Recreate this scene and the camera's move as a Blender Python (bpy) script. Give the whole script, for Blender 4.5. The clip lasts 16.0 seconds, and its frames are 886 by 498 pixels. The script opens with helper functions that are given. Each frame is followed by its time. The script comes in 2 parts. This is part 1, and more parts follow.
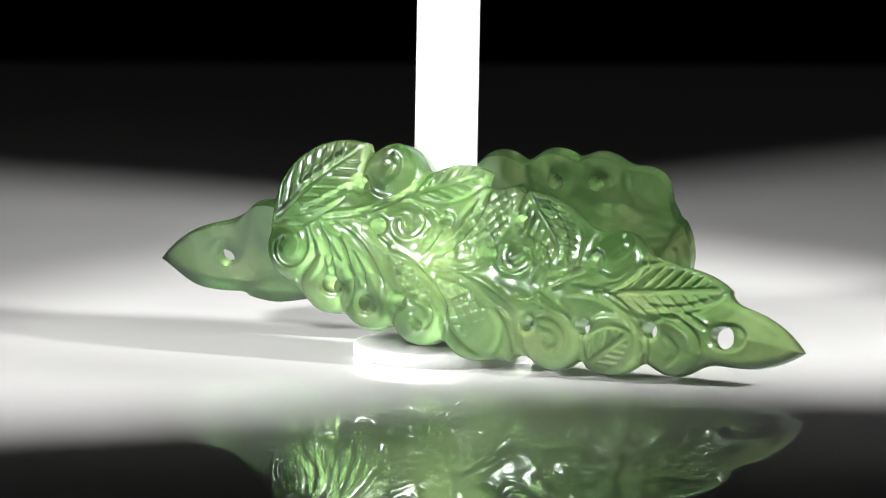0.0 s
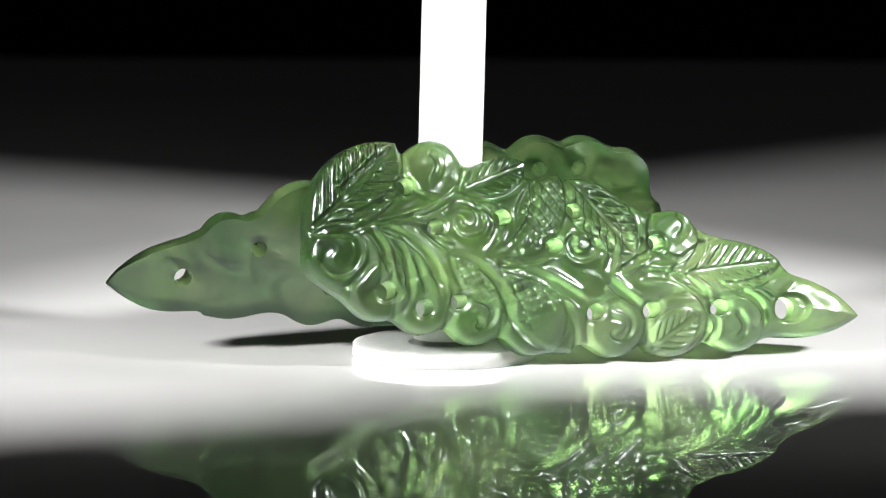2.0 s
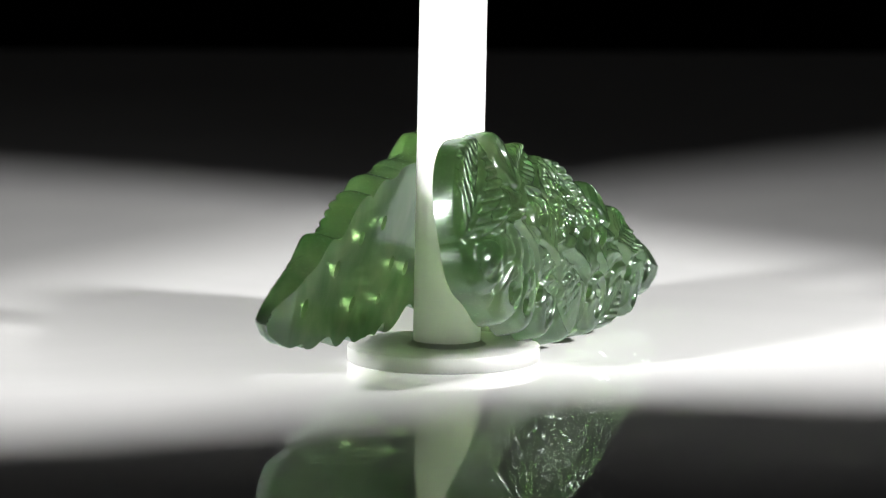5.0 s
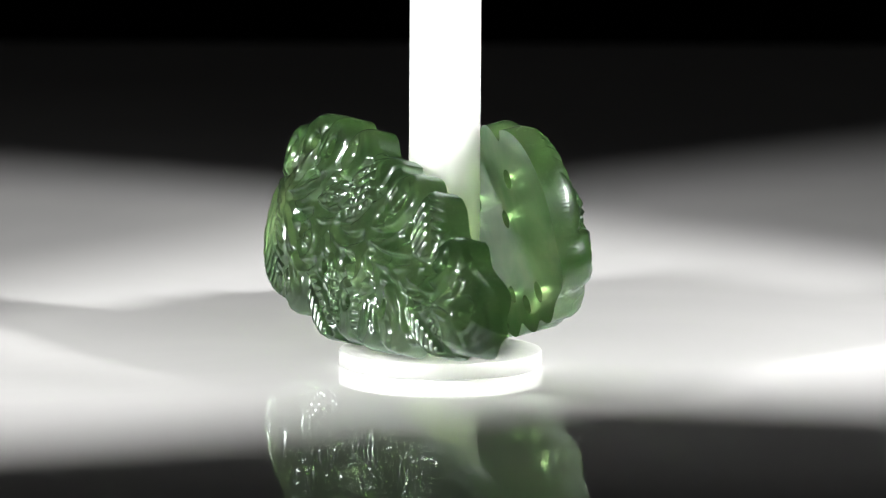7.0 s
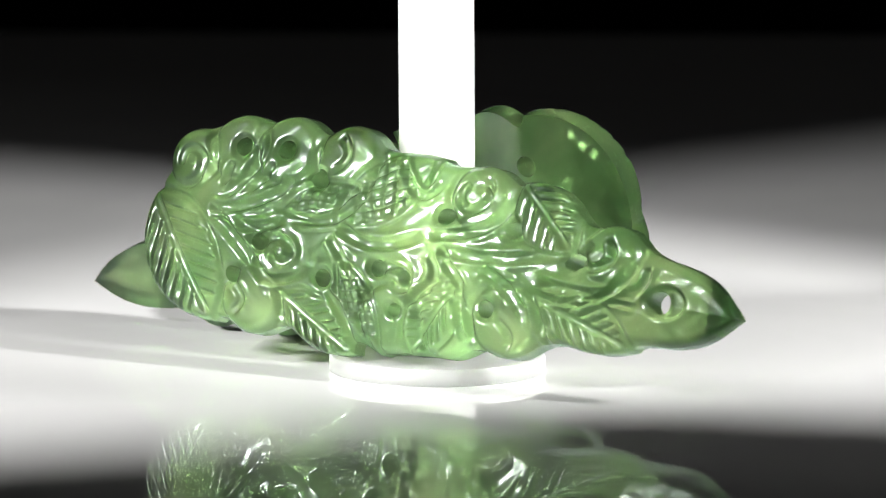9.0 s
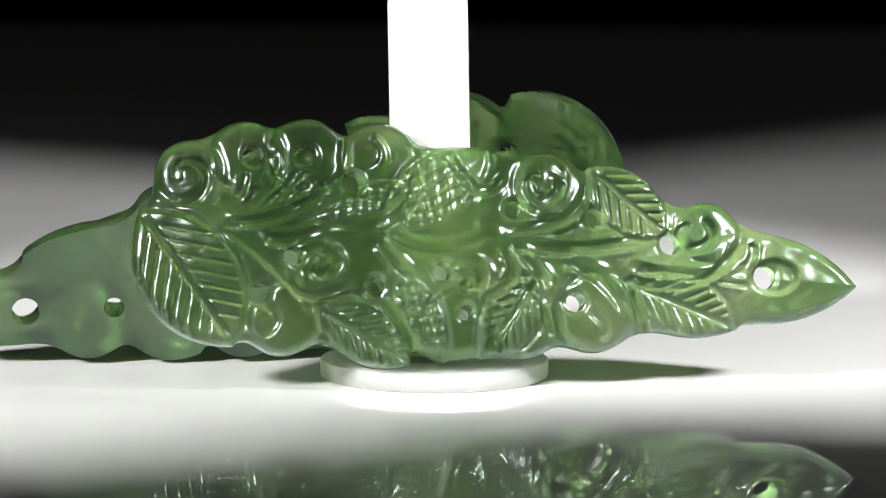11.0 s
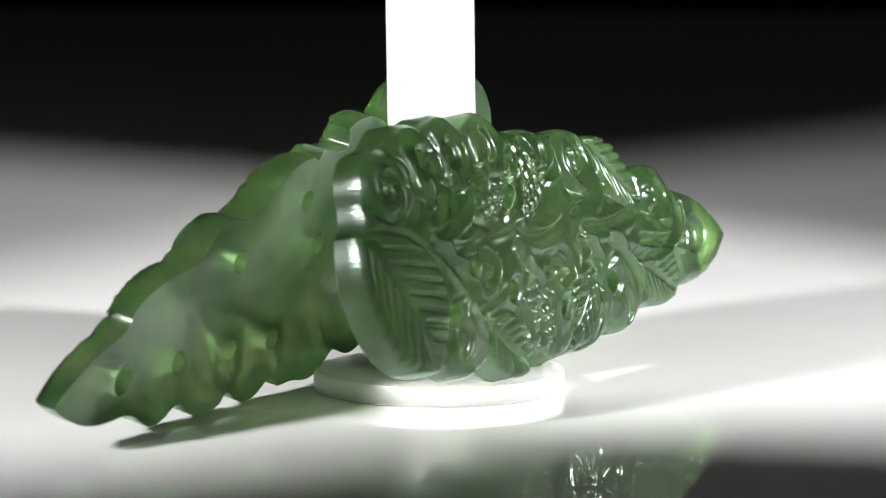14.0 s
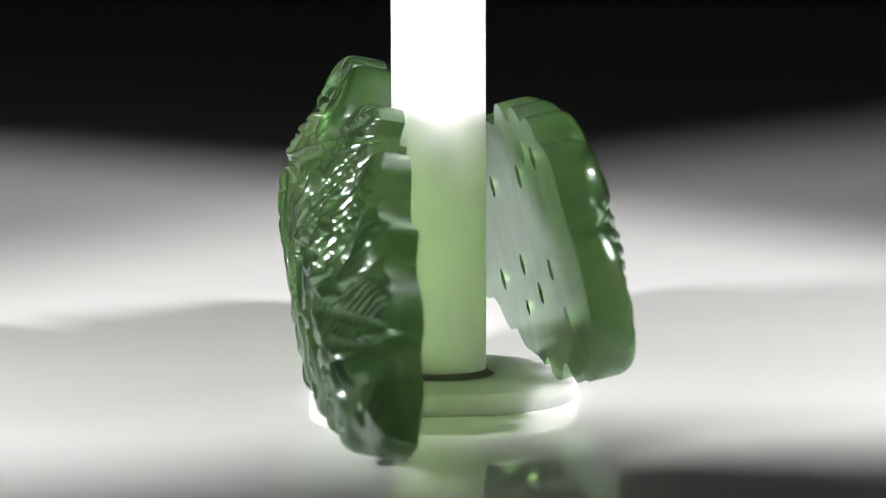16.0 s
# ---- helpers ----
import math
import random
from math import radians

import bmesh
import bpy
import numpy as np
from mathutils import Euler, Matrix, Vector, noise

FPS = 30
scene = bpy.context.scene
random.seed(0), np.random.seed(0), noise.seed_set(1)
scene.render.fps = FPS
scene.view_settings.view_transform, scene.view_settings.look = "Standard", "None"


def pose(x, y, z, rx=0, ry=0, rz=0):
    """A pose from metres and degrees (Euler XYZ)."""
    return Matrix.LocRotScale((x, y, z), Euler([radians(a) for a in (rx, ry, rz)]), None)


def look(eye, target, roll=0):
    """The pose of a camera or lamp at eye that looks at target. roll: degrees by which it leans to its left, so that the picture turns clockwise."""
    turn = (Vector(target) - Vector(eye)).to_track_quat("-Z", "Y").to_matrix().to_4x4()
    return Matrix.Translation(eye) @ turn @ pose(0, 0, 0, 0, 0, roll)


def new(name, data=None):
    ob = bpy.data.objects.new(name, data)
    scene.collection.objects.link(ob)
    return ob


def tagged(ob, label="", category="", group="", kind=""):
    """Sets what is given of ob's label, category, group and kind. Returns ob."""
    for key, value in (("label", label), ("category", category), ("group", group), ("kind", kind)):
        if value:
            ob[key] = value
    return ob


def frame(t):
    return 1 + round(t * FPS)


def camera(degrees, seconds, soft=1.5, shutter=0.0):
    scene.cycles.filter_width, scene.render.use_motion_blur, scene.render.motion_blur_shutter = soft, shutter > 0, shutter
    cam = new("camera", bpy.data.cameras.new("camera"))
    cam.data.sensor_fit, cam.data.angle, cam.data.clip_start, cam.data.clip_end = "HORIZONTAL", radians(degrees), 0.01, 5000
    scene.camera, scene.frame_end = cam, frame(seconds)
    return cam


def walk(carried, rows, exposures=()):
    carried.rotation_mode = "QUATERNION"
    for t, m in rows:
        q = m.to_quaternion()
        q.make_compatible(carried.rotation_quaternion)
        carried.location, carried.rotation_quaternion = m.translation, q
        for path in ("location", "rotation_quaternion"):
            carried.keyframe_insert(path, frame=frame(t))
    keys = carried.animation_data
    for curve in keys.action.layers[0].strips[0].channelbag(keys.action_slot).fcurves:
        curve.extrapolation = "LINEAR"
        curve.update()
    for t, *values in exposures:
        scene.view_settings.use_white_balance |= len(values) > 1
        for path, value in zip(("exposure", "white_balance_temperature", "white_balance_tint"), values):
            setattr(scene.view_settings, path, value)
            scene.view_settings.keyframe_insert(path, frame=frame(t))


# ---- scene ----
MM = 0.001
cam = camera(8.153, 16.0, soft=1.0, shutter=0.2)
PITCH, ROLL = 7.863, 0.239
EYES = [(0, 0.00000, -0.6859, 0.10681), (1, -0.00007, -0.6775, 0.10554), (2, -0.00016, -0.6696, 0.10433), (3, -0.00022, -0.6608, 0.10300),
        (4, -0.00021, -0.6497, 0.10139), (5, -0.00010, -0.6360, 0.09944), (6, 0.00006, -0.6205, 0.09727), (7, 0.00022, -0.6040, 0.09494),
        (8, 0.00035, -0.5860, 0.09238), (9, 0.00049, -0.5683, 0.08986), (10, 0.00063, -0.5536, 0.08776), (11, 0.00071, -0.5391, 0.08571),
        (12, 0.00061, -0.5225, 0.08344), (13, 0.00044, -0.5056, 0.08110), (14, 0.00028, -0.4893, 0.07879), (15, 0.00010, -0.4733, 0.07648),
        (16, -0.00007, -0.4572, 0.07417)]
# the turntable's angle in degrees, second by second
TURN = [(0, 0.0), (1, 17.8), (2, 35.5), (3, 53.5), (4, 72.0), (5, 90.9), (6, 110.0), (7, 129.1), (8, 148.2), (9, 167.2),
        (10, 186.0), (11, 204.8), (12, 223.4), (13, 241.9), (14, 260.6), (15, 279.1), (16, 297.4)]


def camera_rows():
    ahead = Vector((0, math.cos(radians(PITCH)), -math.sin(radians(PITCH))))
    return [(t, look((x, y, z), Vector((x, y, z)) + ahead, ROLL)) for t, x, y, z in EYES]


walk(cam, camera_rows())
scene.view_settings.exposure = 0.0

# ---- light: two studio heads, one at each side of the table, focused to a round pool ----
world = bpy.data.worlds.new("studio_dark")
world.use_nodes = True
world.node_tree.nodes["Background"].inputs[0].default_value = (1.0, 0.98, 0.96, 1)
world.node_tree.nodes["Background"].inputs[1].default_value = 0.012
scene.world = world


def studio_head(name, eye, target, spread, watts, radius, blend, tint):
    data = bpy.data.lights.new(name, "SPOT")
    data.energy, data.shadow_soft_size, data.spot_size, data.spot_blend = watts, radius, radians(spread), blend
    data.color = tint
    ob = new(name, data)
    ob.matrix_world = look(eye, target)
    return ob


HEADS = (("left", (-0.178, -0.180, 0.111), (-0.002, 0.033, 0.0), 19.4, 8.6, 0.09), ("right", (0.210, -0.124, 0.135), (0.003, 0.045, 0.0), 20.5, 9.3, 0.22))
for side, eye, target, spread, watts, fill_watts in HEADS:
    studio_head("studio_head_" + side, eye, target, spread, watts, 0.016, 0.1, (1, 0.99, 0.975))
    # an added weak, wide spot stands in for stray light round each pool
    studio_head("studio_fill_" + side, eye, (target[0] - 0.04, target[1], 0), 47, fill_watts, 0.017, 1.0, (1, 0.99, 0.975))


# ---- materials ----
def material(name):
    m = bpy.data.materials.new(name)
    m.use_nodes = True
    nt = m.node_tree
    return m, nt, nt.nodes["Principled BSDF"]


def noise_node(nt, scale, detail=4, rough=0.55, distort=0.0):
    co = nt.nodes.new("ShaderNodeTexCoord")
    n = nt.nodes.new("ShaderNodeTexNoise")
    n.inputs["Scale"].default_value, n.inputs["Detail"].default_value = scale, detail
    n.inputs["Roughness"].default_value, n.inputs["Distortion"].default_value = rough, distort
    nt.links.new(co.outputs["Object"], n.inputs["Vector"])
    return n


def ramp(nt, src, stops):
    r = nt.nodes.new("ShaderNodeValToRGB")
    while len(r.color_ramp.elements) < len(stops):
        r.color_ramp.elements.new(0.5)
    for e, (p, c) in zip(r.color_ramp.elements, stops):
        e.position, e.color = p, (*c, 1)
    nt.links.new(src, r.inputs[0])
    return r.outputs[0]


def value_range(nt, src, lo, hi, a=0.3, b=0.7):
    r = nt.nodes.new("ShaderNodeMapRange")
    for i, v in enumerate((a, b, lo, hi)):
        r.inputs[i + 1].default_value = v
    nt.links.new(src, r.inputs[0])
    return r.outputs[0]


def bump(nt, bsdf, src, strength, distance):
    b = nt.nodes.new("ShaderNodeBump")
    b.inputs["Strength"].default_value, b.inputs["Distance"].default_value = strength, distance
    nt.links.new(src, b.inputs["Height"])
    nt.links.new(b.outputs[0], bsdf.inputs["Normal"])


def jade(name, rough_lo, rough_hi, fine, haze, clarity):
    m, nt, p = material(name)
    cloud = noise_node(nt, 130, 3, 0.5, 0.6)
    tone = ramp(nt, cloud.outputs["Fac"], [(0.30, (0.003, 0.008, 0.003)), (0.52, (0.006, 0.014, 0.005)), (0.74, (0.012, 0.024, 0.008))])
    # a few dark mineral specks
    speck = noise_node(nt, 1100, 0, 0.5)
    mix = nt.nodes.new("ShaderNodeMix")
    mix.data_type = "RGBA"
    nt.links.new(value_range(nt, speck.outputs["Fac"], 0, 1, 0.80, 0.84), mix.inputs["Factor"])
    nt.links.new(tone, mix.inputs[6])
    mix.inputs[7].default_value = (0.002, 0.004, 0.002, 1)
    nt.links.new(mix.outputs[2], p.inputs["Base Color"])
    # the cloudy share: light walks some millimetres through the stone, so thin edges glow and thick ones go dark
    p.subsurface_method = "RANDOM_WALK_SKIN"
    p.inputs["Subsurface Weight"].default_value = 1.0
    p.inputs["Subsurface Radius"].default_value = (0.58, 1.0, 0.42)
    p.inputs["Subsurface Scale"].default_value = 0.006
    p.inputs["Subsurface IOR"].default_value = 1.4
    p.inputs["Subsurface Anisotropy"].default_value = 0.8
    p.inputs["Specular IOR Level"].default_value = 0.0
    # the clear share lets light through, blurred and tinted; a polished skin lies over both
    clear = nt.nodes.new("ShaderNodeBsdfRefraction")
    clear.inputs["IOR"].default_value, clear.inputs["Roughness"].default_value = 1.46, haze
    nt.links.new(ramp(nt, cloud.outputs["Fac"], [(0.30, (0.47, 0.68, 0.37)), (0.52, (0.67, 0.82, 0.51)), (0.74, (0.87, 0.94, 0.63))]), clear.inputs["Color"])
    skin = nt.nodes.new("ShaderNodeBsdfGlossy")
    skin.inputs["Color"].default_value = (0.62, 0.72, 0.67, 1)
    grain = noise_node(nt, 2600, 5, 0.6)
    nt.links.new(value_range(nt, grain.outputs["Fac"], rough_lo, rough_hi), skin.inputs["Roughness"])
    facing = nt.nodes.new("ShaderNodeFresnel")
    facing.inputs["IOR"].default_value = 1.8
    stone, whole = nt.nodes.new("ShaderNodeMixShader"), nt.nodes.new("ShaderNodeMixShader")
    stone.inputs[0].default_value = clarity
    nt.links.new(p.outputs[0], stone.inputs[1])
    nt.links.new(clear.outputs[0], stone.inputs[2])
    nt.links.new(facing.outputs[0], whole.inputs[0])
    nt.links.new(stone.outputs[0], whole.inputs[1])
    nt.links.new(skin.outputs[0], whole.inputs[2])
    nt.links.new(whole.outputs[0], nt.nodes["Material Output"].inputs["Surface"])
    b = nt.nodes.new("ShaderNodeBump")
    b.inputs["Strength"].default_value, b.inputs["Distance"].default_value = fine, 0.0001
    nt.links.new(noise_node(nt, 900, 3, 0.55).outputs["Fac"], b.inputs["Height"])
    for n in (p, clear, skin, facing):
        nt.links.new(b.outputs[0], n.inputs["Normal"])
    return m


JADE = jade("polished_green_jade", 0.21, 0.29, 0.02, 0.80, 0.95)
JADE_BACK = jade("sawn_green_jade", 0.13, 0.18, 0.02, 0.46, 0.95)


def white_acrylic():
    m, nt, p = material("opal_acrylic")
    p.inputs["Base Color"].default_value = (0.50, 0.51, 0.50, 1)
    p.inputs["Subsurface Weight"].default_value = 1.0
    p.inputs["Subsurface Radius"].default_value = (1, 1, 1)
    p.inputs["Subsurface Scale"].default_value = 0.02
    n = noise_node(nt, 700, 4)
    nt.links.new(value_range(nt, n.outputs["Fac"], 0.28, 0.4), p.inputs["Roughness"])
    bump(nt, p, n.outputs["Fac"], 0.05, 0.00005)
    return m


ACRYLIC = white_acrylic()


def gloss_table():
    m, nt, p = material("glossy_white_acrylic_sheet")
    smear = noise_node(nt, 18, 5, 0.6, 0.8)
    col = ramp(nt, smear.outputs["Fac"], [(0.3, (0.80, 0.80, 0.80)), (0.7, (0.87, 0.87, 0.865))])
    nt.links.new(col, p.inputs["Base Color"])
    nt.links.new(value_range(nt, smear.outputs["Fac"], 0.008, 0.022), p.inputs["Roughness"])
    p.inputs["IOR"].default_value = 1.65
    return m


TABLE = gloss_table()


def black_cloth():
    m, nt, p = material("black_velvet")
    n = noise_node(nt, 900, 3)
    nt.links.new(ramp(nt, n.outputs["Fac"], [(0.3, (0.004, 0.004, 0.004)), (0.7, (0.009, 0.009, 0.009))]), p.inputs["Base Color"])
    p.inputs["Roughness"].default_value = 1.0
    p.inputs["Specular IOR Level"].default_value = 0.1
    return m


BLACK = black_cloth()


# ---- setting ----
def mesh_object(name, bm, mat, parent=None, smooth=False):
    me = bpy.data.meshes.new(name)
    bm.to_mesh(me)
    bm.free()
    me.materials.append(mat)
    if smooth:
        me.shade_smooth()
        me.set_sharp_from_angle(angle=radians(40))
    ob = new(name, me)
    ob.parent = parent
    return ob


def part(name, bm, mat, parent, label=""):
    return tagged(mesh_object(name, bm, mat, parent, smooth=True), label)


def slab(x0, x1, y0, y1, z0, z1, bevel):
    bm = bmesh.new()
    bmesh.ops.create_cube(bm, size=1, matrix=Matrix.Translation(((x0 + x1) / 2, (y0 + y1) / 2, (z0 + z1) / 2))
                          @ Matrix.Diagonal((x1 - x0, y1 - y0, z1 - z0, 1)))
    if bevel:
        bmesh.ops.bevel(bm, geom=bm.edges[:], offset=bevel, segments=3, profile=0.5, affect="EDGES")
    return bm


table_top = mesh_object("table_top", slab(-0.6, 0.6, -0.95, 0.305, -0.006, 0, 0.0008), TABLE)
tagged(table_top, "glossy white acrylic sheet that mirrors what stands on it", "table top", kind="structure")
backdrop = mesh_object("backdrop", slab(-1.6, 1.6, 0.9, 0.92, -0.75, 1.4, 0), BLACK)
tagged(backdrop, "plain black velvet backdrop hanging behind the table", "backdrop", kind="structure")
floor = mesh_object("floor", slab(-1.6, 1.6, -1.6, 0.9, -0.77, -0.75, 0), BLACK)
tagged(floor, "dark floor of the unlit studio", "floor", kind="structure")


# ---- carved relief ----
def smooth01(x):
    x = np.clip(x, 0, 1)
    return x * x * (3 - 2 * x)


def bell(d, width):
    return np.exp(-(d / width) ** 2)


def cut(d, width):
    """A V-shaped chisel cut with a crisp shoulder."""
    return np.clip(1 - np.abs(d) / (1.7 * width), 0, 1) ** 1.15


def groove(d, width):
    """A gouged channel with a flat, polished floor and sloping walls."""
    return smooth01((1.8 * width - np.abs(d)) / (0.9 * width))


def round_cone(u, v, a, b):
    """Inside distance of a body that tapers from circle a to circle b."""
    ax, ay, ar = a
    bx, by, br = b
    t = np.clip(((u - ax) * (bx - ax) + (v - ay) * (by - ay)) / ((bx - ax) ** 2 + (by - ay) ** 2), 0, 1)
    return ar + (br - ar) * t - np.hypot(u - ax - t * (bx - ax), v - ay - t * (by - ay))


def lens_frame(u, v, shape):
    """Along, across (mm) and the half width there, of a pointed leaf from one end to the other."""
    x0, y0, x1, y1, w = shape[:5]
    length = math.hypot(x1 - x0, y1 - y0)
    cx, cy = (x1 - x0) / length, (y1 - y0) / length
    a = ((u - x0) * cx + (v - y0) * cy) / length
    b = -(u - x0) * cy + (v - y0) * cx
    return a, b, length


def lens(u, v, shape):
    """Inside distance of a pointed leaf: two arcs that meet at its ends."""
    a, b, length = lens_frame(u, v, shape)
    w = shape[4]
    r = (length * length / 4 + w * w) / (2 * w)
    x = (a - 0.5) * length
    return r - np.hypot(x, np.abs(b) + (r - w))


def curve_points(c, n=28):
    t = np.linspace(0, 1, n)
    x0, y0, x1, y1, x2, y2 = c[:6]
    return ((1 - t) ** 2 * x0 + 2 * t * (1 - t) * x1 + t * t * x2, (1 - t) ** 2 * y0 + 2 * t * (1 - t) * y1 + t * t * y2, t)


def spiral_points(s, n=46):
    """A scroll round (x, y): from its rim, at angle start, it winds in by so many turns."""
    x, y, r, start, turns = s
    t = np.linspace(0, 1, n)
    ang = np.radians(start) + t * turns * 2 * math.pi
    rad = r * (0.9 - 0.6 * t)
    return x + rad * np.cos(ang), y + rad * np.sin(ang), t


def near_curve(u, v, pts, reach):
    """Distance to a curve and how far along it, for the points within reach."""
    px, py, pt = pts
    d = np.full(u.shape, 99.0)
    along = np.zeros(u.shape)
    box = (u > px.min() - reach) & (u < px.max() + reach) & (v > py.min() - reach) & (v < py.max() + reach)
    if not box.any():
        return d, along
    uu, vv = u[box], v[box]
    best, where = np.full(uu.shape, 99.0), np.zeros(uu.shape)
    for i in range(len(px) - 1):
        ex, ey = px[i + 1] - px[i], py[i + 1] - py[i]
        k = np.clip(((uu - px[i]) * ex + (vv - py[i]) * ey) / (ex * ex + ey * ey + 1e-12), 0, 1)
        q = np.hypot(uu - px[i] - k * ex, vv - py[i] - k * ey)
        m = q < best
        best[m] = q[m]
        where[m] = (pt[i] + k * (pt[i + 1] - pt[i]))[m]
    d[box], along[box] = best, where
    return d, along


def polished(z, rounds=2):
    """Rounds the sharp shoulders of the cuts, as polishing does."""
    for _ in range(rounds):
        for axis in (0, 1):
            z = 0.25 * np.roll(z, 1, axis) + 0.5 * z + 0.25 * np.roll(z, -1, axis)
    return z


class Carving:
    """A flat-backed leaf of jade: its outline, its piercings and the relief of its front, in millimetres."""

    def __init__(self, rim, swell, undercut, body, tip, lobes, leaves, hatches, scrolls, stems, holes, nicks):
        self.rim, self.swell, self.undercut = rim, swell, undercut
        self.body, self.tip, self.lobes, self.leaves, self.hatches = body, tip, lobes, leaves, hatches
        self.scrolls, self.stems, self.holes, self.nicks = scrolls, stems, holes, nicks

    def core(self, u, v):
        a, b, c = self.body
        return np.maximum(round_cone(u, v, a, b), round_cone(u, v, b, c))

    def outline(self, u, v):
        shapes = [self.core(u, v), lens(u, v, self.tip)]
        shapes += [r - np.hypot(u - x, v - y) for x, y, r in self.lobes]
        shapes += [lens(u, v, sh) for sh in (*self.leaves, *self.hatches)]
        # a soft union: the notches between the lobes are shallow and round
        k = 0.55
        s = k * np.log(sum(np.exp(np.clip(q, -30, 12) / k) for q in shapes)) - 0.36
        for x, y, r in self.nicks:
            s = np.minimum(s, np.hypot(u - x, v - y) - r)
        return s

    def solid(self, u, v):
        s = self.outline(u, v)
        for x, y, r in self.holes:
            s = np.minimum(s, np.hypot(u - x, v - y) - r)
        return s

    def depth_inside(self, u, v):
        """Distance to the rim of the broad form alone, for the swell of the front."""
        return np.maximum(self.core(u, v) + 1.4, lens(u, v, self.tip) + 0.2)

    def height(self, u, v):
        s = np.maximum(self.outline(u, v), 0)
        edge = np.sqrt(np.maximum(1 - (1 - np.minimum(s / 0.9, 1)) ** 2, 0))
        thin = 0.6 * smooth01(lens_frame(u, v, self.tip)[0] / 0.8)
        z = self.rim - thin + 0.95 * edge + self.swell * smooth01(self.depth_inside(u, v) / 9.0)
        form = z
        tip = lens(u, v, self.tip)
        in_tip = smooth01((tip + 0.2) / 0.5)
        # lobes swell and are parted by cut lines
        for x, y, r in self.lobes:
            d = np.hypot(u - x, v - y)
            z = z + 0.5 * np.maximum(1 - (d / r) ** 2, 0) ** 0.8 - 0.4 * cut(d - r, 0.36)
        for sh in self.leaves:
            a, b, length = lens_frame(u, v, sh)
            inside = lens(u, v, sh)
            inn = smooth01(inside / 0.35 + 0.5)
            across = np.abs(b)
            z = z - 0.5 * cut(inside, 0.3)
            fold = np.clip(across / sh[4], 0, 1)
            z = z + inn * (0.5 * fold - 0.2)
            ends = smooth01(a / 0.12) * smooth01((0.96 - a) / 0.1)
            z = z - inn * 0.42 * groove(b, 0.24) * ends
            step = sh[5]
            ph = (a * length - across * 1.05) / step
            ph = np.abs(ph - np.round(ph)) * step
            span = smooth01((across - 0.3) / 0.25) * smooth01((inside - 0.25) / 0.3) * smooth01((a - 0.12) / 0.08) * smooth01((0.9 - a) / 0.08)
            z = z - 0.4 * groove(ph, 0.13) * span
        for sh in self.hatches:
            a, b, length = lens_frame(u, v, sh)
            inside = lens(u, v, sh)
            inn = smooth01((inside - 0.25) / 0.3) * smooth01((a - 0.1) / 0.1) * smooth01((sh[6] - a) / 0.08)
            z = z - 0.45 * cut(inside, 0.3) + 0.25 * smooth01(inside / sh[4])
            step = sh[5]
            wob = 0.12 * np.sin(1.3 * u + 0.7 * v)
            p1 = (a * length * 0.25 + b * 0.97 + wob) / step
            p2 = (a * length * 0.9 - b * 0.45 + wob) / (step * 1.05)
            for ph in (p1, p2):
                q = np.abs(ph - np.round(ph)) * step
                z = z - 0.36 * cut(q, 0.1) * inn
        for sc in self.scrolls:
            d, t = near_curve(u, v, spiral_points(sc), 1.4)
            z = z - 0.5 * groove(d, 0.1 * sc[2] + 0.1) * smooth01(t / 0.15) + 0.16 * bell(d - 0.75, 0.35)
            z = z + 0.35 * bell(np.hypot(u - sc[0], v - sc[1]), 0.28 * sc[2])
        for st in self.stems:
            d, t = near_curve(u, v, curve_points(st), 2.0)
            taper = smooth01(t / 0.12) * smooth01((1 - t) / 0.3)
            w = st[6]
            z = z - (0.25 + 0.7 * w) * groove(d, w) * taper + 0.3 * bell(d - 2.1 * w, 0.9 * w) * taper
        # the carver worked down from one polished swell, so no ridge stands far above it
        relief = z - form
        z = form + np.where(relief > 0, 0.42 * np.tanh(relief / 0.42), 1.15 * np.tanh(relief / 1.15))
        z = z + in_tip * (0.15 - 0.2 * bell(tip, 0.5))
        # the plain tip has a thumb-shaped hollow round its piercing
        hx, hy = self.holes[0][:2]
        z = z - 0.85 * smooth01((1 - np.hypot((u - hx - 0.9) / 2.2, (v - hy) / 1.7)) / 0.3)
        for x, y, r in self.holes:
            z = z - 0.4 * bell(np.maximum(np.hypot(u - x, v - y) - r, 0), 0.28)
        z = z + 0.05 * np.sin(2.1 * u + 1.3 * np.sin(1.7 * v)) * np.sin(1.9 * v + 0.8 * np.sin(1.3 * u))
        return np.maximum(z, 0.9)

    def build(self, name, box, cell=0.085):
        u0, u1, v0, v1 = box
        nu, nv = int((u1 - u0) / cell) + 1, int((v1 - v0) / cell) + 1
        u, v = np.meshgrid(u0 + cell * np.arange(nu), v0 + cell * np.arange(nv), indexing="ij")
        s = self.solid(u, v)
        # pull the points beside the rim on to it
        rim = np.abs(s) < 0.62 * cell
        for _ in range(3):
            e = 0.01
            uu, vv = u[rim], v[rim]
            f0 = self.solid(uu, vv)
            gx, gy = (self.solid(uu + e, vv) - f0) / e, (self.solid(uu, vv + e) - f0) / e
            g = np.maximum(gx * gx + gy * gy, 0.2)
            u[rim], v[rim] = uu - np.clip(f0 * gx / g, -cell / 2, cell / 2), vv - np.clip(f0 * gy / g, -cell / 2, cell / 2)
        keep = (s > 0) | rim
        z = polished(self.height(u, v))
        ids = np.full(u.shape, -1)
        ids[keep] = np.arange(keep.sum())
        n = int(keep.sum())
        top = np.stack([u[keep], v[keep], z[keep]], 1)
        faces = []
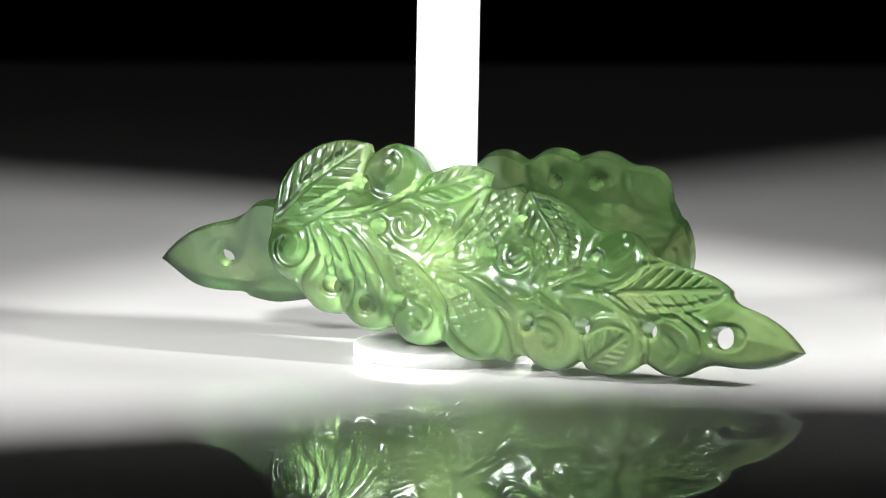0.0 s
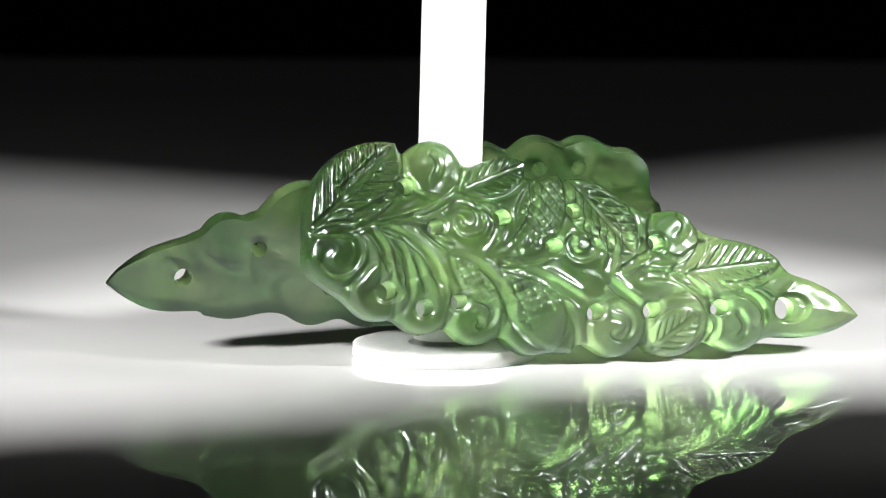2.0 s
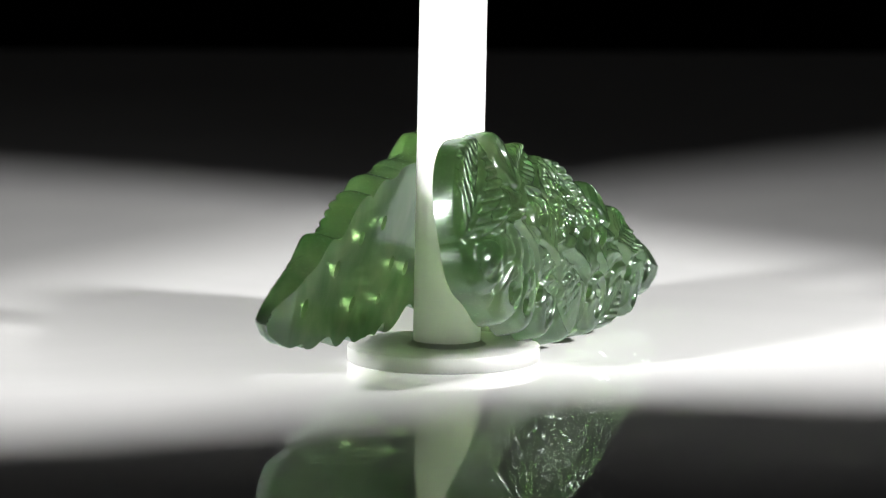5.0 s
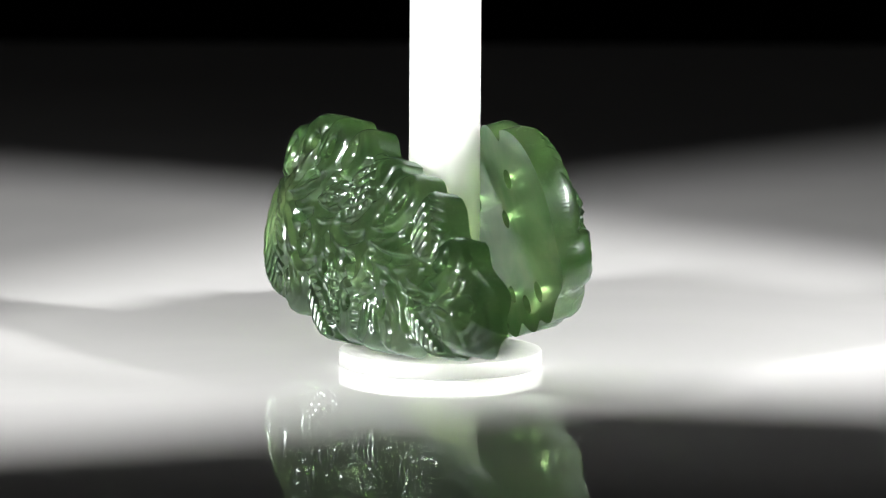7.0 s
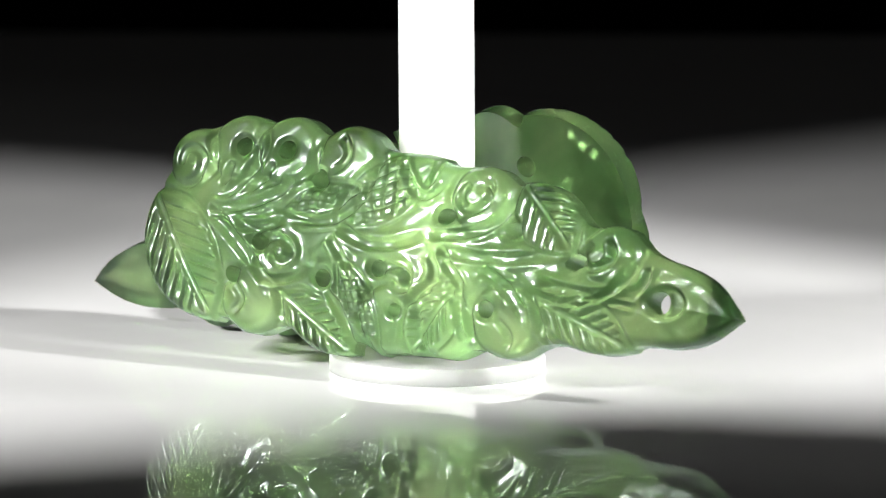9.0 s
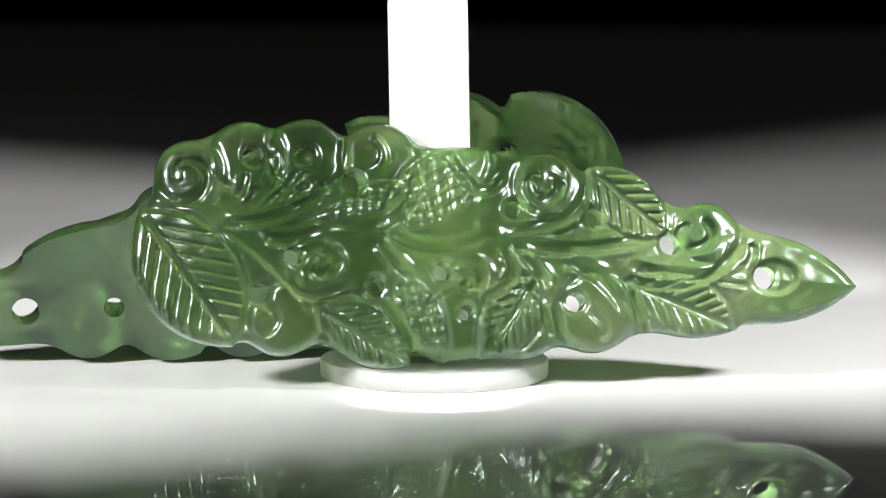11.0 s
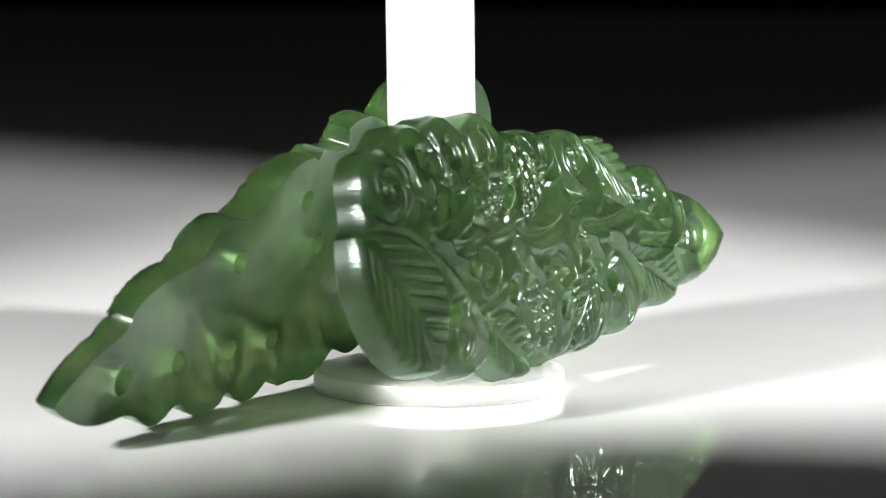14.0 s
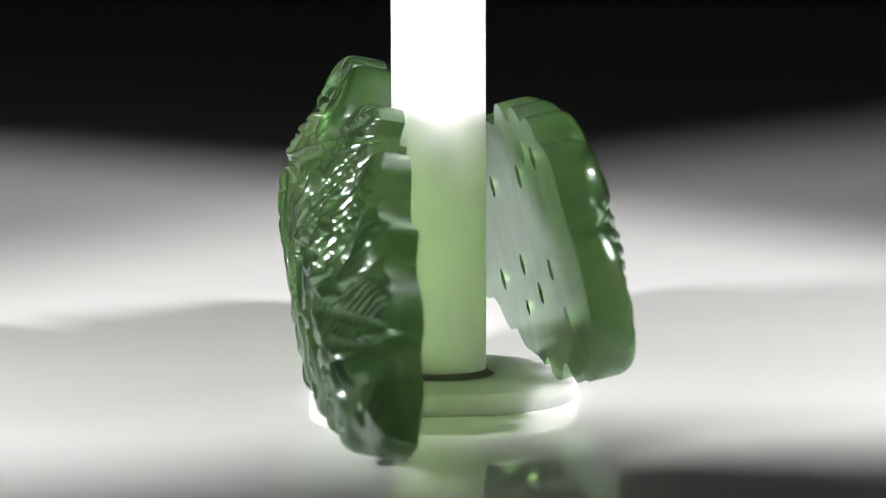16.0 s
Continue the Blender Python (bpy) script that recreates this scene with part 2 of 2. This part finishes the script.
        c = np.stack([ids[:-1, :-1], ids[1:, :-1], ids[1:, 1:], ids[:-1, 1:]], -1).reshape(-1, 4)
        whole = (c >= 0).all(1)
        faces += c[whole].tolist()
        for q in c[(c >= 0).sum(1) == 3].tolist():
            faces.append([i for i in q if i >= 0])
        count = {}
        for f in faces:
            for i, j in zip(f, f[1:] + f[:1]):
                count[(i, j)] = 1
        border = [e for e in count if (e[1], e[0]) not in count]
        on_rim = sorted({i for e in border for i in e})
        ring = {i: 2 * n + k for k, i in enumerate(on_rim)}
        back = top.copy()
        # the back is flat but for the tip, which is ground away to its point
        along = lens_frame(top[:, 0], top[:, 1], self.tip)[0]
        back[:, 2] = np.minimum(self.undercut * smooth01((along - 0.7) / 0.3), top[:, 2] - 0.5)
        mid = top[on_rim].copy()
        mid[:, 2] = (mid[:, 2] + back[on_rim, 2]) / 2
        verts = np.concatenate([top, back, mid]) * MM
        walls = []
        for i, j in border:
            walls += [[j, i, ring[i], ring[j]], [ring[j], ring[i], n + i, n + j]]
        rear = [[n + i for i in reversed(f)] for f in faces]
        me = bpy.data.meshes.new(name)
        me.from_pydata(verts.tolist(), [], faces + walls + rear)
        me.materials.append(JADE)
        me.materials.append(JADE_BACK)
        idx = np.zeros(len(faces) + len(walls) + len(rear), dtype=np.int32)
        idx[len(faces) + len(walls):] = 1
        me.polygons.foreach_set("material_index", idx)
        me.shade_smooth()
        me.set_sharp_from_angle(angle=radians(48))
        bm = bmesh.new()
        bm.from_mesh(me)
        bmesh.ops.delete(bm, geom=[x for x in bm.verts if not x.link_faces], context="VERTS")
        bm.to_mesh(me)
        bm.free()
        return new(name, me)


def leaf_pose(azimuth, lean, back):
    """Local x along the leaf, y up its face, z out of its front; the back lies so many mm from the turntable's axis."""
    a, e = radians(azimuth), radians(lean)
    n = Vector((math.cos(e) * math.cos(a), math.cos(e) * math.sin(a), math.sin(e)))
    x = Vector((0, 0, 1)).cross(n).normalized()
    m = Matrix((x, n.cross(x), n)).transposed().to_4x4()
    return Matrix.Translation(n * back * MM) @ m


def first_leaf():
    lobes = [(-14.7, 10.5, 3.3), (-10.0, 6.6, 3.25), (-5.1, 4.9, 3.25), (0.7, 3.6, 3.3), (7.0, 2.7, 3.7), (16.2, 1.8, 3.35), (23.2, 1.9, 3.4),
             (30.0, 1.8, 3.3), (23.3, 11.8, 2.9), (-3.3, 19.7, 3.4)]
    leaves = [(-17.4, 13.3, -6.8, 22.9, 3.95, 1.5), (-0.6, 17.1, 7.9, 20.2, 2.2, 1.2), (12.0, 18.4, 18.6, 9.4, 3.2, 1.25),
              (22.0, 7.2, 36.0, 8.5, 3.1, 1.4), (19.9, -0.9, 25.6, 3.2, 2.2, 1.0)]
    hatches = [(5.4, 9.7, 11.1, 19.0, 2.6, 0.95, 0.92), (-2.6, 10.4, 3.4, 4.3, 1.5, 0.85, 0.9), (3.2, 8.8, 11.6, -0.9, 2.8, 1.0, 0.62)]
    scrolls = [(-14.7, 10.6, 3.1, 120, -0.95), (-0.6, 13.8, 2.6, 150, -0.9), (11.9, 11.0, 2.8, 120, -0.9), (0.9, 3.6, 2.3, 130, -0.7), (16.2, 1.8, 2.4, 130, -0.7)]
    stems = [(-14.2, 17.2, -11, 19.6, -8.9, 21.6, 0.34), (-13.5, 14.4, -9.6, 15.8, -7, 18.3, 0.3), (-11, 13.9, -3, 14.4, 0.2, 18.5, 0.22),
             (-10.8, 13.7, -7.2, 14.7, -4.6, 13.9, 0.2), (-10.6, 13.6, -3.4, 11.5, -2.9, 3.7, 0.36),
             (-11.7, 13.5, -7.4, 9.2, -12.4, 6, 0.36), (-8.9, 12.5, -6.3, 8.6, -7.1, 5.4, 0.3), (-9.8, 10.7, -8.9, 8.8, -8.9, 7, 0.24),
             (-6.8, 10.6, -5.2, 7.9, -5, 5.9, 0.24), (-5.6, 13.5, -3.2, 11.1, -2, 10.8, 0.26), (-0, 15.8, 5.8, 14.4, 0.5, 9.9, 0.32),
             (0.2, 9.3, 4.7, 6.1, 4.3, 3.1, 0.3)]
    sprays = [(7.7, 18.5, 8.1, 13, 2.5, 10, 0.3), (2.4, 9.2, 7.1, 8.9, 8.7, 10.5, 0.34), (2.7, 8.9, 8.9, 7.6, 13, 3.7, 0.42),
              (11.4, 12.8, 17.8, 12.3, 14.6, 7.2, 0.34), (14, 17.1, 18.6, 13.7, 17.4, 9.5, 0.32), (16.3, 7.9, 18.3, 8.9, 20.3, 9.9, 0.26),
              (14.9, 6.8, 16.5, 5.5, 18.8, 3.8, 0.34), (18.2, 7.3, 25.4, 8, 27.2, 2, 0.4), (28.9, 5.6, 34.5, 3.5, 32.3, 0.8, 0.32),
              (27, 6, 32.2, 5.5, 35.2, 7.8, 0.26), (26.4, 11.3, 26.4, 8.4, 21.2, 7.4, 0.3), (30.9, 5.9, 33, 4.9, 34.4, 3.8, 0.22)]
    crescents = [(-3.8, 21.6, -1.5, 20.3, -4.2, 18, 0.3), (-9.3, 7, -6.7, 6.5, -9.1, 5.5, 0.22), (23.6, 14.1, 26.1, 12.4, 22.7, 10.8, 0.3),
                 (29.4, 3.2, 32.2, 1, 29, -0.2, 0.3), (14.9, 2.9, 18.2, 2.8, 16.1, 0.4, 0.26), (-0.2, 4.5, 2.3, 2.7, -0.4, 1.8, 0.26),
                 (26.8, 3.3, 28.8, 0.6, 25.1, -1.4, 0.26)]
    holes = [(35.6, 3.3, 1.25), (27.8, 3.6, 0.92), (20.1, 3.6, 0.92), (13.7, 3.6, 0.9), (-5.2, 4.8, 0.95), (-9.4, 6.7, 1.05), (-6.8, 17.7, 1.0),
             (12.1, 14.6, 0.9), (-1.4, 5.3, 0.85), (-3.9, 13.3, 0.9), (3.7, 14.1, 0.95), (9.2, 10.8, 0.9), (21.0, 10.8, 0.95)]
    nicks = [(-18.5, 13.8, 0.5), (-6.4, 23.5, 0.45)]
    carving = Carving(2.0, 2.5, 0.25, ((-9, 13.0, 8.6), (12, 8.7, 8.7), (32, 4.9, 5.0)), (27.5, 5.0, 45.0, 2.1, 3.7), lobes, leaves, hatches, scrolls, stems + sprays + crescents, holes, nicks)
    return carving.build("carved_leaf", (-19, 46.2, -3, 24.5))


def second_leaf():
    lobes = [(-22.5, 16.7, 2.95), (-17.5, 18.0, 3.25), (-12.2, 18.1, 3.4), (-5.8, 17.6, 3.45), (8.8, 15.0, 3.1), (22.6, 10.9, 2.85),
             (-14.5, 3.7, 3.2), (12.6, 3.9, 3.5), (0.6, 3.2, 3.2), (6.3, 3.0, 2.9)]
    leaves = [(-26.8, 13.6, -18.7, 1.5, 4.3, 1.55), (12.2, 16.9, 18.9, 10.4, 2.8, 1.25), (-11.6, 4.9, -3.2, -0.4, 2.4, 1.2),
              (7.7, 7.2, 2.6, 0.2, 2.5, 1.05), (15.1, 6.6, 25.2, 2.4, 2.6, 1.2)]
    hatches = [(-5.9, 11.5, 3.8, 18.4, 2.9, 1.0, 0.78), (-11.8, 12.4, -4.0, 14.9, 1.4, 0.85, 0.9), (-5.0, 8.4, -0.5, -0.2, 1.8, 0.9, 0.9)]
    scrolls = [(-22.7, 16.2, 2.4, 250, 0.8), (7.9, 15.2, 2.3, 60, -0.8), (21.0, 10.7, 2.2, 60, -0.8), (-11.5, 8.3, 2.0, 160, -0.8), (1.5, 6.8, 2.0, 160, -0.8)]
    stems = [(-19.7, 12, -14.1, 8.1, -11.8, 4, 0.42), (-17.6, 16.5, -17.9, 15.2, -18.5, 14, 0.26),
             (-15.3, 18.5, -14.9, 14.8, -18.8, 12.7, 0.34), (-13.2, 16.7, -13.7, 15, -15.7, 13.7, 0.26),
             (-11.1, 15.6, -11.4, 13.7, -14.3, 13.1, 0.26), (-19.7, 12.1, -15.6, 11.5, -9.8, 15.1, 0.32),
             (-16.4, 10.8, -13.5, 9.9, -10.9, 11.6, 0.34), (-10.8, 11.6, -2.1, 10.6, -2.9, 17.7, 0.32),
             (-5.4, 11.4, -1.9, 8.4, 4, 11.2, 0.38), (4, 11.2, 11.4, 11, 11.8, 15.1, 0.36), (-6.2, 10.3, -5, 8.7, -3.7, 7.3, 0.3),
             (-0.2, 18.5, 2.5, 11.9, 5, 16.5, 0.3)]
    sprays = [(5, 10.1, 10.1, 8.6, 17.7, 10.4, 0.36), (5.4, 9.9, 7.2, 7.9, 8.6, 6.1, 0.34), (9.8, 8.6, 13.5, 7.2, 15.4, 3.4, 0.42),
              (15.3, 8, 25, 5, 24.7, 10.8, 0.34), (14.9, 7, 21.8, 4.4, 25.5, 9.6, 0.26), (4.4, 9.5, 7.3, 6.7, 1, 4.4, 0.32),
              (-13.9, 8.1, -14.3, 4.1, -7.7, 7, 0.3), (-6.4, 5.5, -3.8, 3, -3.8, 0.5, 0.28), (7.5, 5.9, 8.4, 2.1, 8.6, 1.9, 0.24),
              (15.6, 5.9, 16.3, 3, 17.3, 1.7, 0.26), (26.3, 9.9, 26.8, 8.5, 25.2, 7.2, 0.26), (23.1, 6.6, 24.3, 6.3, 25.9, 6.2, 0.2)]
    crescents = [(-6.8, 19.6, -4.1, 17.5, -7.5, 16, 0.32), (8.2, 16, 11.6, 14.4, 6.5, 12.9, 0.3), (21.8, 12.1, 24.8, 9.8, 19.9, 9.1, 0.3),
                 (-11.8, 9.8, -8.1, 8.4, -12, 7.2, 0.28), (-0.2, 8.1, 3.9, 7.6, 1.5, 5.5, 0.28), (11.7, 4.2, 14.6, 2.4, 12.3, 1.2, 0.28),
                 (-16.3, 5.2, -13.9, 3.8, -16.8, 2.2, 0.3)]
    holes = [(27.7, 7.2, 0.9), (19.3, 10.1, 0.8), (10.9, 5.2, 0.75), (5.7, 13.2, 0.72), (-8.2, 15.8, 0.8), (-16.7, 18.2, 0.8), (-12.1, 18.2, 0.8),
             (-16.4, 6.3, 0.75), (-13.5, 9.5, 0.72), (-6.5, 6.7, 0.75), (-0.6, 8.0, 0.72), (1.4, 4.4, 0.55), (12.7, 12.5, 0.72)]
    holes = [(x - 0.2, y - 0.3, 1.12 * r) for x, y, r in holes]
    nicks = [(-27.2, 15.4, 0.55), (-18.0, 1.2, 0.5)]
    carving = Carving(2.1, 1.3, 1.5, ((-17.3, 11.2, 9.2), (6, 9.2, 8.7), (24, 7.4, 4.5)), (18.5, 7.7, 36.2, 6.0, 4.2), lobes, leaves, hatches, scrolls, stems + sprays + crescents, holes, nicks)
    return carving.build("carved_leaf", (-29, 37, -1.6, 22.8))


LEAF_A, LEAF_B = leaf_pose(-109.5, 12, 8.3), leaf_pose(72.3, 13, 7.9) @ Matrix.Translation((0.0003, 0.00052, 0))
leaf_a = tagged(first_leaf(), "translucent green jade leaf carved with scrolls, leaning against white post", "carved leaf", "pair of jade leaves")
leaf_b = tagged(second_leaf(), "translucent green jade leaf with scalloped edge, resting on white base", "carved leaf", "pair of jade leaves")
leaf_a.matrix_world, leaf_b.matrix_world = LEAF_A, LEAF_B


# ---- the stand ----
def turned(profile, segments, m=Matrix.Identity(4)):
    """A solid of revolution from (radius, height) pairs, in mm."""
    bm = bmesh.new()
    rings = []
    for r, z in profile:
        if r == 0:
            rings.append([bm.verts.new(m @ Vector((0, 0, z * MM)))])
        else:
            rings.append([bm.verts.new(m @ Vector((r * MM * math.cos(2 * math.pi * k / segments), r * MM * math.sin(2 * math.pi * k / segments), z * MM)))
                          for k in range(segments)])
    for lo, hi in zip(rings, rings[1:]):
        for k in range(segments):
            j = (k + 1) % segments
            if len(lo) == 1:
                bm.faces.new((lo[0], hi[j], hi[k]))
            elif len(hi) == 1:
                bm.faces.new((lo[k], lo[j], hi[0]))
            else:
                bm.faces.new((lo[k], lo[j], hi[j], hi[k]))
    return bm


def display_stand():
    stand = new("display_stand")
    part("base", turned([(0, 0), (9.7, 0), (9.95, 0.12), (10, 0.3), (10, 1.42), (9.9, 1.62), (9.6, 1.72), (0, 1.72)], 128), ACRYLIC, stand, "round white acrylic base plate")
    lean = Matrix.Translation((-0.00004, -0.00033, 0.0017)) @ Matrix(((1, 0, 0.0148, 0), (0, 1, -0.0155, 0), (0, 0, 1, 0), (0, 0, 0, 1)))
    part("post", turned([(0, 0), (3.3, 0), (3.5, 0.15), (3.5, 86), (3.2, 86.4), (0, 86.4)], 96, lean), ACRYLIC, stand, "white round acrylic rod")
    part("glue_bead", turned([(3.3, 0.03), (4.1, 0.03), (3.78, 0.18), (3.58, 0.45), (3.3, 0.5), (3.3, 0.03)], 64, lean), ACRYLIC, stand, "thin bead of glue round the foot of the rod")
    return tagged(stand, "white acrylic display stand with a round base and a rod", "display stand")


stand = display_stand()
# the long lens holds the stand in focus and lets the far edge of the table blur
cam.data.dof.use_dof, cam.data.dof.focus_object, cam.data.dof.aperture_fstop = True, stand, 64


def motions():
    for thing, rest in ((leaf_a, LEAF_A), (leaf_b, LEAF_B), (stand, Matrix.Identity(4))):
        walk(thing, [(t, Matrix.Rotation(radians(a), 4, "Z") @ rest) for t, a in TURN])


motions()
